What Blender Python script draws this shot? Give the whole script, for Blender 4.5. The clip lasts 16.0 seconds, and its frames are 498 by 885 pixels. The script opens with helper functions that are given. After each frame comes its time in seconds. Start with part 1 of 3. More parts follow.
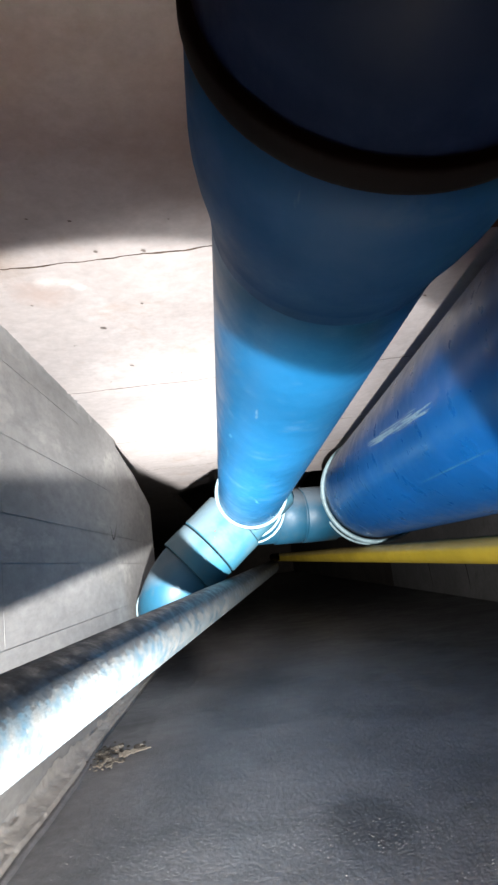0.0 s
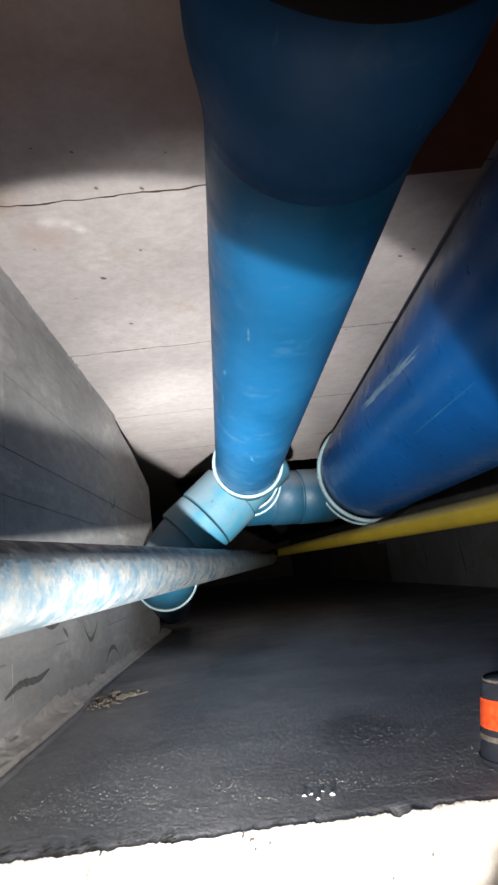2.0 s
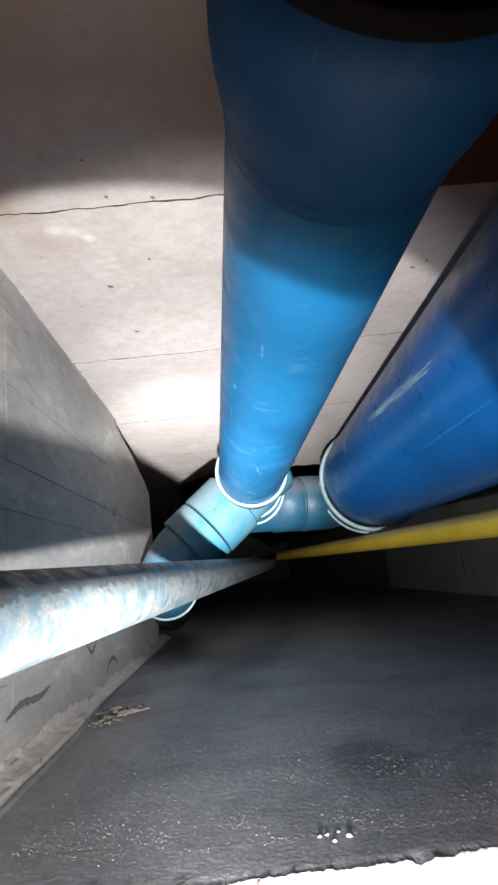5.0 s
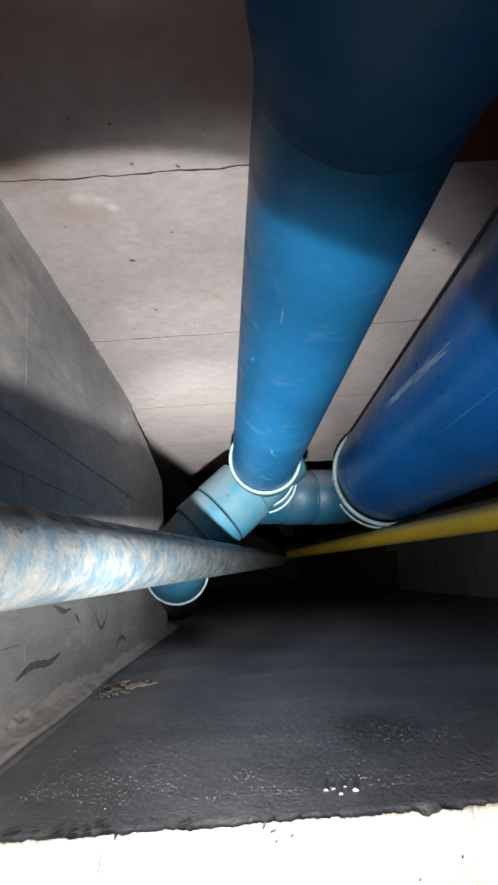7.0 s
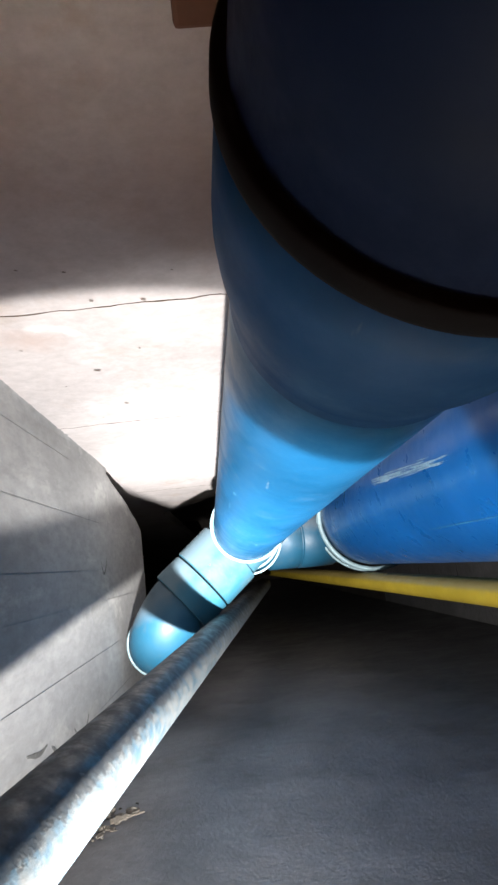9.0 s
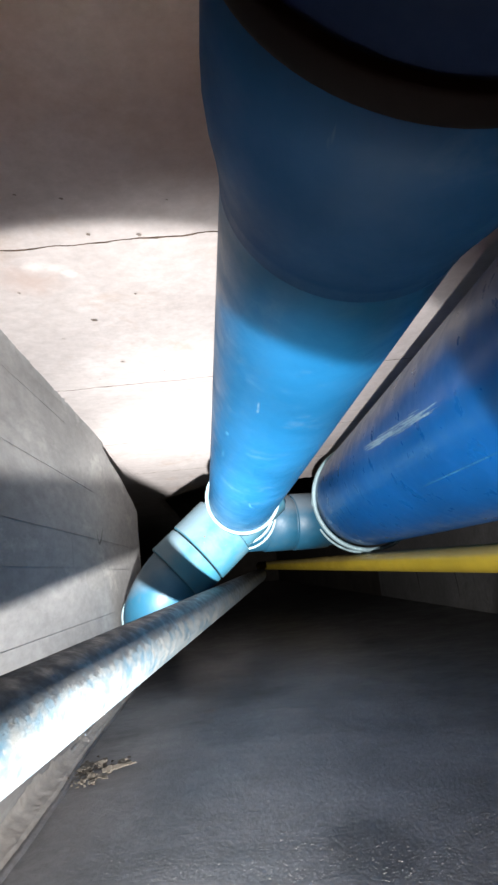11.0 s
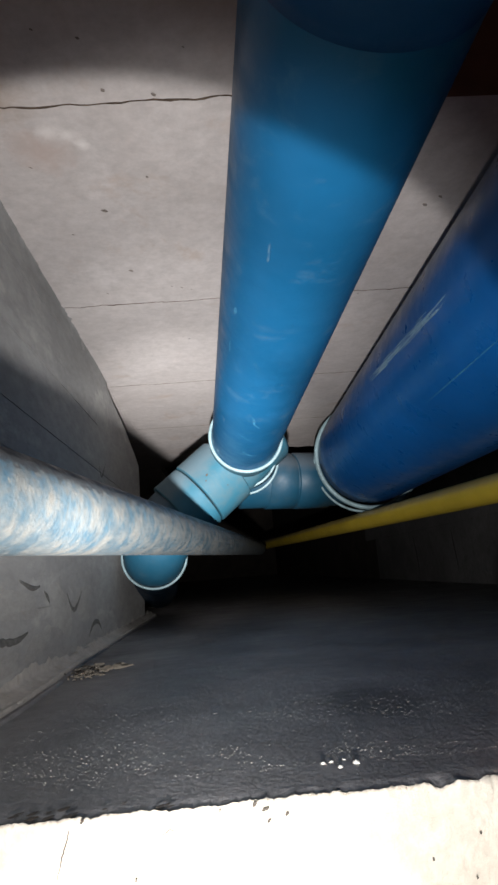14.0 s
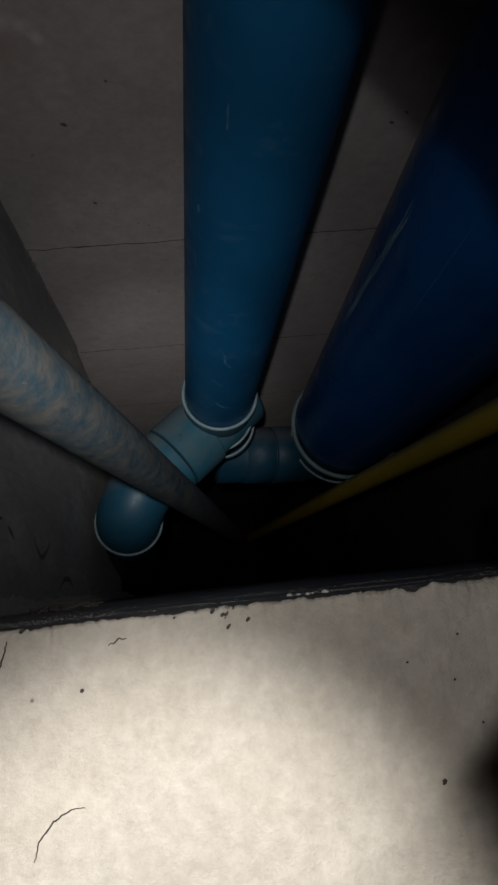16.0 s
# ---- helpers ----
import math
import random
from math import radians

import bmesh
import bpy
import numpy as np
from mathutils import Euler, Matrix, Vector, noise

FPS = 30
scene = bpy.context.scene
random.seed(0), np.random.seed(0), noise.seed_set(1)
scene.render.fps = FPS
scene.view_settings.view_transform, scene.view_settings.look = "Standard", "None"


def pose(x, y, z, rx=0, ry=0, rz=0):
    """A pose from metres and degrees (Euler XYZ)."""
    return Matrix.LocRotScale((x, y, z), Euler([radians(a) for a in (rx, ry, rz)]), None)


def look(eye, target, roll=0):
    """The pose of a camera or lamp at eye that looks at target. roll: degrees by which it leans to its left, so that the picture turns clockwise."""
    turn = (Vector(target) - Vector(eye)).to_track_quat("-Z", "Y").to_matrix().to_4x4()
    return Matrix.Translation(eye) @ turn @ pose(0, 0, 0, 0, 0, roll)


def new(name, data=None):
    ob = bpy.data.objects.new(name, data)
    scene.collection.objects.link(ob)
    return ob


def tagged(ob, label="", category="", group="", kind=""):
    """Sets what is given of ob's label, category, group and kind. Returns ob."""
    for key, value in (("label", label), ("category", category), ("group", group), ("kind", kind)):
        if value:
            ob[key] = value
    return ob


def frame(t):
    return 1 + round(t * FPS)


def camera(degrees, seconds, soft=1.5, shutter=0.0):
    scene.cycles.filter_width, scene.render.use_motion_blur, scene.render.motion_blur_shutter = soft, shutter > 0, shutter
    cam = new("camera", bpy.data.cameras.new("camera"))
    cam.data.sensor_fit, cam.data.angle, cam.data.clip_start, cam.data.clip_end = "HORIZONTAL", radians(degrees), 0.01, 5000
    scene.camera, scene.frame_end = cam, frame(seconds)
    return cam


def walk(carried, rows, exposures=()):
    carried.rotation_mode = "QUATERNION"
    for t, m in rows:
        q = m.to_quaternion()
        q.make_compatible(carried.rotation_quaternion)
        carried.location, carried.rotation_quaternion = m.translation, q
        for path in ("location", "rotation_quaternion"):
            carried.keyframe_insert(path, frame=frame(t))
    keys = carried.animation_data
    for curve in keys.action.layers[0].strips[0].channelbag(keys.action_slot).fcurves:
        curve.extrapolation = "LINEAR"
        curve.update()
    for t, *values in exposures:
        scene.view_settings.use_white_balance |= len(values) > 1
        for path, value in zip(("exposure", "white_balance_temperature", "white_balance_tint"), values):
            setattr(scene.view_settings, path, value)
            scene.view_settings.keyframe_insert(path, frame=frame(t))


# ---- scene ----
cam = camera(44.0, 16.0, soft=2.6)
PATH = [
    (0, (0.0058, -0.0840, 0.1955), (0.0698, 1.8790, 0.5748), -6.85),
    (0.5, (0.0082, -0.0853, 0.1727), (0.0551, 1.8787, 0.5588), -6.85),
    (1, (0.0037, -0.0917, 0.1314), (0.0521, 1.8653, 0.5423), -6.46),
    (1.5, (0.0032, -0.0871, 0.1283), (0.0572, 1.8709, 0.5291), -6.72),
    (2, (0.0035, -0.0913, 0.1249), (0.0708, 1.8657, 0.5346), -6.74),
    (2.5, (0.0039, -0.0873, 0.1259), (0.0797, 1.8697, 0.5315), -6.99),
    (3, (0.0033, -0.0873, 0.1270), (0.0900, 1.8707, 0.5294), -6.97),
    (3.5, (0.0018, -0.0864, 0.1241), (0.0834, 1.8696, 0.5332), -6.74),
    (4, (0.0010, -0.0874, 0.1310), (0.0832, 1.8696, 0.5375), -6.71),
    (4.5, (-0.0023, -0.0838, 0.1455), (0.0800, 1.8732, 0.5526), -6.55),
    (7, (-0.0106, -0.0769, 0.1150), (0.0243, 1.8761, 0.5372), -4.06),
    (7.5, (-0.0098, -0.0699, 0.1680), (0.0639, 1.8881, 0.5814), -5.70),
    (8, (-0.0042, -0.0653, 0.2239), (0.0810, 1.8937, 0.6174), -6.46),
    (8.5, (-0.0059, -0.0582, 0.2462), (0.0905, 1.9038, 0.6266), -6.43),
    (9, (-0.0024, -0.0558, 0.2494), (0.1010, 1.9032, 0.6334), -6.74),
    (11.5, (-0.0049, -0.0546, 0.1642), (0.1124, 1.9024, 0.5707), -5.86),
    (12, (-0.0109, -0.0568, 0.1368), (0.0893, 1.8972, 0.5511), -4.80),
    (12.5, (-0.0112, -0.0575, 0.1309), (0.0960, 1.8945, 0.5520), -5.18),
    (13, (-0.0146, -0.0543, 0.1172), (0.0948, 1.8957, 0.5461), -5.16),
    (13.5, (-0.0156, -0.0431, 0.0948), (0.0530, 1.9119, 0.5123), -4.07),
    (14, (-0.0161, -0.0315, 0.0930), (0.0895, 1.9245, 0.4964), -4.63),
    (14.5, (-0.0232, -0.0249, 0.0709), (0.0731, 1.9321, 0.4745), -3.71),
    (15, (-0.0216, -0.0129, 0.0463), (0.0906, 1.9431, 0.4560), -4.14),
    (15.5, (-0.0184, 0.0007, 0.0247), (0.1099, 1.9517, 0.4510), -4.77),
    (16, (-0.0110, 0.0059, 0.0077), (0.1582, 1.9519, 0.4450), -6.23),
]
EXPOSURES = [(0, 0.1), (0.5, 0.05), (1, -0.35), (2, -0.7), (3.5, -0.7), (4, -0.45), (4.5, -0.2), (7, -1.05), (7.5, -0.05), (8.2, 0.15), (9, 0.2), (11.5, -0.05), (12.5, -0.4), (13, -0.55), (13.5, -0.9),
             (14, -1.35), (14.5, -1.9), (15, -2.9), (15.5, -4.1), (16, -4.7)]
walk(cam, [(t, look(e, a, r)) for t, e, a, r in PATH], EXPOSURES)

# ---- light: one handheld torch held low in front of the slab edge, plus an added fill on the slab face; no daylight reaches the crawl space ----
world = bpy.data.worlds.new("dark")
world.use_nodes = True
world.node_tree.nodes["Background"].inputs[0].default_value = (0.01, 0.012, 0.016, 1)
world.node_tree.nodes["Background"].inputs[1].default_value = 0.02
scene.world = world
TORCH = Vector((-0.028, -0.075, 0.023))
BEAM = Vector((-0.095, 1.0, 0.185))


def spot(name, energy, degrees, blend, size, colour, aim):
    data = bpy.data.lights.new(name, "SPOT")
    data.energy, data.spot_size, data.spot_blend = energy, radians(degrees), blend
    data.shadow_soft_size, data.color = size, colour
    ob = new(name, data)
    ob.matrix_world = look(TORCH, TORCH + aim)
    return ob


spot("torch_beam", 29.0, 70.0, 0.09, 0.005, (1.0, 0.965, 0.94), BEAM)
spot("torch_middle", 40.0, 60.0, 1.0, 0.008, (1.0, 0.965, 0.94), Vector((0.04, 1.35, 0.47)))
spot("torch_ring", 125.0, 42.0, 1.0, 0.008, (1.0, 0.965, 0.94), Vector((0.0, 1.5, 0.39)))
spot("torch_core", 320.0, 26.0, 1.0, 0.008, (1.0, 0.965, 0.94), Vector((-0.045, 1.5, 0.37)))
# added fill spot that brightens only the slab's front face
spot("face_fill", 190.0, 44.0, 0.75, 0.008, (1.0, 0.96, 0.92), Vector((-0.012, 0.323, -0.150)))
spot("torch_spill", 0.60, 150.0, 0.6, 0.008, (1.0, 0.32, 0.13), Vector((-0.10, 0.8, 0.45)))

# ---- materials ----
def nodes_of(name):
    m = bpy.data.materials.new(name)
    m.use_nodes = True
    nt = m.node_tree
    return m, nt, nt.nodes["Principled BSDF"]


def coords(nt, scale=(1, 1, 1)):
    tc = nt.nodes.new("ShaderNodeTexCoord")
    mp = nt.nodes.new("ShaderNodeMapping")
    mp.inputs["Scale"].default_value = scale
    nt.links.new(tc.outputs["Object"], mp.inputs["Vector"])
    return mp.outputs["Vector"]


def noise_tex(nt, vec, scale, detail=6, rough=0.6, distort=0.0):
    n = nt.nodes.new("ShaderNodeTexNoise")
    n.inputs["Scale"].default_value, n.inputs["Detail"].default_value = scale, detail
    n.inputs["Roughness"].default_value, n.inputs["Distortion"].default_value = rough, distort
    nt.links.new(vec, n.inputs["Vector"])
    return n.outputs["Fac"]


def ramp(nt, fac, stops):
    r = nt.nodes.new("ShaderNodeValToRGB")
    while len(r.color_ramp.elements) < len(stops):
        r.color_ramp.elements.new(0.5)
    for e, (p, c) in zip(r.color_ramp.elements, stops):
        e.position, e.color = p, (*c, 1) if len(c) == 3 else c
    nt.links.new(fac, r.inputs["Fac"])
    return r.outputs["Color"]


def mix(nt, fac, a, b):
    m = nt.nodes.new("ShaderNodeMix")
    m.data_type = "RGBA"
    for sock, v in ((m.inputs[0], fac), (m.inputs[6], a), (m.inputs[7], b)):
        if isinstance(v, bpy.types.NodeSocket):
            nt.links.new(v, sock)
        else:
            sock.default_value = v if isinstance(v, float) else (*v, 1)
    return m.outputs[2]


def bump(nt, bsdf, fac, strength, dist):
    b = nt.nodes.new("ShaderNodeBump")
    b.inputs["Strength"].default_value, b.inputs["Distance"].default_value = strength, dist
    nt.links.new(fac, b.inputs["Height"])
    nt.links.new(b.outputs["Normal"], bsdf.inputs["Normal"])


def grey(v):
    return (v, v, v)


def pvc(name, base, dust, dust_amount, rough=0.34, along=8.0, shine=0.5, scratch=0.5):
    """Glossy PVC with faint length-wise scuffs, dust patches and chalky scratches."""
    m, nt, b = nodes_of(name)
    v = coords(nt)
    long_v = coords(nt, (1.0, 1.0 / along, 1.0))
    tone = ramp(nt, noise_tex(nt, v, 9, 4), [(0.3, tuple(c * 0.86 for c in base)), (0.7, tuple(min(1, c * 1.1) for c in base))])
    patch = ramp(nt, noise_tex(nt, v, 22, 9, 0.7, 0.4), [(0.66 - dust_amount, grey(0.0)), (0.84, grey(0.40))])
    col = mix(nt, patch, tone, dust)
    scr = ramp(nt, noise_tex(nt, long_v, 160, 3, 0.5), [(0.72, grey(0.0)), (0.76, grey(scratch))])
    col = mix(nt, scr, col, dust)
    geo, sep = nt.nodes.new("ShaderNodeNewGeometry"), nt.nodes.new("ShaderNodeSeparateXYZ")
    nt.links.new(geo.outputs["Normal"], sep.inputs[0])
    add = nt.nodes.new("ShaderNodeMath")
    add.operation = "MULTIPLY_ADD"
    add.inputs[1].default_value = 0.35
    nt.links.new(noise_tex(nt, v, 40, 6, 0.7), add.inputs[0])
    nt.links.new(sep.outputs[2], add.inputs[2])
    settled = ramp(nt, add.outputs[0], [(0.34, grey(0.0)), (0.62, grey(0.8))])
    col = mix(nt, settled, col, tuple(0.45 * c + 0.08 for c in base))
    nt.links.new(col, b.inputs["Base Color"])
    rg = ramp(nt, noise_tex(nt, v, 30, 8, 0.65), [(0.3, grey(rough - 0.1)), (0.75, grey(rough + 0.2))])
    nt.links.new(rg, b.inputs["Roughness"])
    b.inputs["Specular IOR Level"].default_value = shine
    bump(nt, b, noise_tex(nt, long_v, 90, 5, 0.6), 0.012, 0.0004)
    return m


def splattered(name, base, cement):
    """Blue pipe under dried cement slurry, raggedly darker along its top."""
    m, nt, b = nodes_of(name)
    v = coords(nt, (1.0, 0.8, 1.0))
    a = noise_tex(nt, v, 62, 12, 0.72, 0.1)
    f = noise_tex(nt, v, 190, 6, 0.7)
    tone = ramp(nt, noise_tex(nt, v, 16, 4), [(0.35, tuple(c * 0.8 for c in base)), (0.7, tuple(c * 1.25 for c in base))])
    cem = ramp(nt, f, [(0.3, tuple(c * 0.68 for c in cement)), (0.65, cement)])
    col = mix(nt, ramp(nt, a, [(0.36, grey(0.15)), (0.50, grey(0.60)), (0.64, grey(0.92))]), tone, cem)
    geo, sep = nt.nodes.new("ShaderNodeNewGeometry"), nt.nodes.new("ShaderNodeSeparateXYZ")
    nt.links.new(geo.outputs["Normal"], sep.inputs[0])
    add = nt.nodes.new("ShaderNodeMath")
    add.operation = "MULTIPLY_ADD"
    add.inputs[1].default_value = 1.1
    nt.links.new(noise_tex(nt, v, 110, 8, 0.75), add.inputs[0])
    nt.links.new(sep.outputs[2], add.inputs[2])
    col = mix(nt, ramp(nt, add.outputs[0], [(0.98, grey(0.0)), (1.16, grey(0.85))]), col, (0.035, 0.038, 0.040))
    flecks = ramp(nt, noise_tex(nt, v, 230, 3, 0.5), [(0.70, grey(0.0)), (0.73, grey(0.6))])
    col = mix(nt, flecks, col, tuple(c * 1.5 for c in cement))
    nt.links.new(col, b.inputs["Base Color"])
    nt.links.new(ramp(nt, a, [(0.4, grey(0.38)), (0.6, grey(0.75))]), b.inputs["Roughness"])
    bump(nt, b, f, 0.35, 0.0012)
    return m


def concrete(name, light, dark, stain, stain_cut=0.62, rough=0.85, scale=1.0, relief=0.35, pits=True, gloss=None, spot=None, swirl=1.5, grain=None, along=1.0, marks=()):
    m, nt, b = nodes_of(name)
    v = coords(nt, (1, along, 1))
    big = noise_tex(nt, v, 5.5 * scale, 8, 0.62, 0.6)
    fine = noise_tex(nt, v, 70 * scale, 10, 0.72)
    col = ramp(nt, big, [(0.3, dark), (0.68, light)])
    col = mix(nt, ramp(nt, fine, [(0.35, grey(0.45)), (0.65, grey(0.0))]), col, tuple(c * 0.62 for c in dark))
    st = ramp(nt, noise_tex(nt, v, 8.0 * scale, 9, 0.7, swirl), [(stain_cut, grey(0.0)), (stain_cut + 0.14, grey(0.75))])
    col = mix(nt, st, col, stain)
    height = fine
    if pits:
        vo = nt.nodes.new("ShaderNodeTexVoronoi")
        vo.inputs["Scale"].default_value = 55 * scale
        nt.links.new(v, vo.inputs["Vector"])
        gate = noise_tex(nt, v, 17 * scale, 2)
        pit = ramp(nt, vo.outputs["Distance"], [(0.06, grey(1.0)), (0.13, grey(0.0))])
        gt = ramp(nt, gate, [(0.67, grey(0.0)), (0.71, grey(0.8))])
        mul = nt.nodes.new("ShaderNodeMath")
        mul.operation = "MULTIPLY"
        nt.links.new(pit, mul.inputs[0])
        nt.links.new(gt, mul.inputs[1])
        col = mix(nt, mul.outputs[0], col, tuple(c * 0.25 for c in dark))
    if spot:
        # one darker wet blotch of its own outline
        sub = nt.nodes.new("ShaderNodeVectorMath")
        sub.operation = "DISTANCE"
        sub.inputs[1].default_value = (spot[0] * 1.35, spot[1] * 0.8, 0)
        nt.links.new(coords(nt, (1.35, 0.8, 0)), sub.inputs[0])
        wob = nt.nodes.new("ShaderNodeMath")
        wob.operation = "MULTIPLY_ADD"
        wob.inputs[1].default_value = 0.09
        nt.links.new(noise_tex(nt, v, 48, 8, 0.75, 0.3), wob.inputs[0])
        nt.links.new(sub.outputs["Value"], wob.inputs[2])
        col = mix(nt, ramp(nt, wob.outputs[0], [(0.074, grey(0.6)), (0.098, grey(0.0))]), col, tuple(c * 0.35 for c in dark))
    for px, py, reach, tint, amount, ragged in marks:
        # patches of their own outline: water marks, lime bloom, painted warm torch falloff
        away = nt.nodes.new("ShaderNodeVectorMath")
        away.operation = "DISTANCE"
        away.inputs[1].default_value = (px, py, 0)
        nt.links.new(coords(nt, (1, 1, 0)), away.inputs[0])
        torn = nt.nodes.new("ShaderNodeMath")
        torn.operation = "MULTIPLY_ADD"
        torn.inputs[1].default_value = reach * 1.6
        nt.links.new(noise_tex(nt, v, ragged, 9, 0.72, 0.3), torn.inputs[0])
        nt.links.new(away.outputs["Value"], torn.inputs[2])
        col = mix(nt, ramp(nt, torn.outputs[0], [(reach * 0.9, grey(amount)), (reach * 1.7, grey(0.0))]), col, tint)
    nt.links.new(col, b.inputs["Base Color"])
    if gloss:
        nt.links.new(ramp(nt, noise_tex(nt, v, 14, 8, 0.7, 0.5), [(0.35, grey(gloss)), (0.7, grey(rough))]), b.inputs["Roughness"])
    else:
        b.inputs["Roughness"].default_value = rough
    if grain:
        both = nt.nodes.new("ShaderNodeMath")
        both.operation = "MULTIPLY_ADD"
        both.inputs[1].default_value = 0.7
        nt.links.new(noise_tex(nt, v, grain, 3, 0.6), both.inputs[0])
        nt.links.new(fine, both.inputs[2])
        height = both.outputs[0]
    bump(nt, b, height, relief, 0.004)
    return m


def plain(name, col, rough, metal=0.0, var=0.15, scale=60, shine=0.5):
    m, nt, b = nodes_of(name)
    f = noise_tex(nt, coords(nt), scale, 6, 0.65)
    nt.links.new(ramp(nt, f, [(0.3, tuple(c * (1 - var) for c in col)), (0.7, tuple(min(1, c * (1 + var)) for c in col))]), b.inputs["Base Color"])
    b.inputs["Roughness"].default_value, b.inputs["Metallic"].default_value = rough, metal
    b.inputs["Specular IOR Level"].default_value = shine
    bump(nt, b, f, 0.15, 0.001)
    return m


BLUE = pvc("blue_pvc", (0.007, 0.095, 0.222), (0.13, 0.22, 0.29), 0.09, 0.40, shine=0.28)
# pipe blue with the socket's shade darkened into it
SOCKET = pvc("shaded_blue_pvc", (0.004, 0.052, 0.155), (0.06, 0.11, 0.18), 0.02, 0.62, shine=0.2)
BLUE_DEEP = pvc("deep_blue_pvc", (0.004, 0.090, 0.310), (0.16, 0.30, 0.45), 0.0, 0.32, shine=0.35, scratch=0.0)
CYAN = pvc("pale_cyan_pvc", (0.022, 0.108, 0.160), (0.16, 0.13, 0.09), 0.22, 0.58, 1.0, 0.3)
# blue darkened almost to black: shade outside the beam put in the colour
NAVY = pvc("shaded_navy_pvc", (0.0010, 0.006, 0.024), (0.006, 0.011, 0.024), 0.02, 0.65, shine=0.1)
LIP = plain("chalky_pvc_lip", (0.19, 0.28, 0.31), 0.5, var=0.3)
RUB = plain("faint_rub", (0.035, 0.175, 0.32), 0.5, var=0.5, scale=300)
# dirt patches over a teal that carries the small pipe's shadow
TEAL = pvc("dirty_shaded_teal_pvc", (0.010, 0.074, 0.128), (0.11, 0.105, 0.08), 0.12, 0.5, 1.0)
ARM = pvc("weathered_blue_pvc", (0.007, 0.058, 0.105), (0.07, 0.085, 0.08), 0.14, 0.5, 1.0)
SCUFF_GLINT = plain("scuff_and_glint", (0.20, 0.35, 0.48), 0.45, var=0.4, scale=300)
YELLOW = pvc("yellow_pvc", (0.52, 0.38, 0.035), (0.30, 0.24, 0.10), 0.05, 0.4)
SMALL = splattered("cement_splattered_blue_pvc", (0.032, 0.080, 0.118), (0.122, 0.118, 0.104))
RUBBER = plain("black_rubber", (0.003, 0.003, 0.004), 0.85, shine=0.08)
# the two broad brown marks paint the torch's dim warm falloff
CEILING = concrete("plank_concrete", (0.63, 0.59, 0.58), (0.53, 0.49, 0.475), (0.44, 0.345, 0.285), 0.565, relief=0.12, swirl=0.3,
                   marks=((-0.175, 0.366, 0.050, (0.33, 0.25, 0.19), 0.75, 34), (-0.145, 0.432, 0.036, (0.46, 0.36, 0.32), 0.7, 40), (0.02, 0.25, 0.10, (0.40, 0.29, 0.22), 0.5, 22), (-0.13, 0.18, 0.10, (0.40, 0.29, 0.22), 0.5, 22),
                          (-0.136, 0.409, 0.012, (0.72, 0.68, 0.66), 0.9, 60), (-0.120, 0.413, 0.010, (0.74, 0.70, 0.68), 0.9, 60), (-0.110, 0.426, 0.009, (0.74, 0.70, 0.68), 0.9, 60)))
MORTAR = concrete("mortar", (0.57, 0.545, 0.51), (0.39, 0.37, 0.34), (0.26, 0.205, 0.145), 0.6, relief=0.5, scale=2.0)
RUBBLE = concrete("crumbled_mortar", (0.22, 0.20, 0.17), (0.11, 0.095, 0.075), (0.06, 0.047, 0.03), 0.55, scale=3.0)
FLOOR = concrete("damp_concrete", (0.27, 0.267, 0.276), (0.130, 0.130, 0.136), (0.085, 0.082, 0.080), 0.56, swirl=0.3, rough=0.75, relief=0.30, gloss=0.38, spot=(0.078, 0.415), grain=260)
FACE = concrete("broken_concrete_face", (0.62, 0.585, 0.52), (0.52, 0.475, 0.40), (0.38, 0.30, 0.22), 0.66, scale=2.5, relief=0.5)
WOOD = plain("stained_timber", (0.13, 0.055, 0.028), 0.8)
DARK_TIN = plain("dark_tin", (0.02, 0.022, 0.03), 0.4)
ORANGE = plain("orange_print", (0.75, 0.07, 0.012), 0.5, var=0.5, scale=240)
WORN = plain("worn_tin_edge", (0.12, 0.10, 0.085), 0.5, var=0.4, scale=300)
CHIP = plain("white_plaster", (0.55, 0.54, 0.51), 0.9)
GRIT = plain("grey_grit", (0.22, 0.215, 0.205), 0.7, var=0.5, scale=400)
# joint and pit dirt; also the near-black that keeps added walls unlit
GRIME_SHADE = concrete("joint_and_shade", (0.10, 0.085, 0.07), (0.04, 0.034, 0.03), (0.14, 0.10, 0.06), 0.6)
CRACK = plain("dark_crack", (0.03, 0.03, 0.03), 0.95)
JOINT = plain("brown_joint", (0.075, 0.055, 0.042), 0.95, var=0.5)
PITTED = plain("grey_pit", (0.21, 0.18, 0.16), 0.95, var=0.4, scale=300)
# cement grey lowered to hold the dimness of the right wall
SHADED_CEMENT = concrete("shaded_cement", (0.24, 0.24, 0.24), (0.13, 0.13, 0.132), (0.07, 0.07, 0.07), 0.58)
PATCH = concrete("pale_mortar_smear", (0.41, 0.405, 0.39), (0.30, 0.298, 0.288), (0.25, 0.247, 0.237), 0.52, scale=2.0, relief=0.15, along=0.35)
SMEAR = plain("dark_smear", (0.11, 0.11, 0.105), 0.95, var=0.4, scale=200)
SMEARED = concrete("smeared_grey_cement", (0.42, 0.42, 0.412), (0.265, 0.267, 0.264), (0.54, 0.53, 0.505), 0.545, scale=1.4, relief=0.15, swirl=0.3, along=0.35)


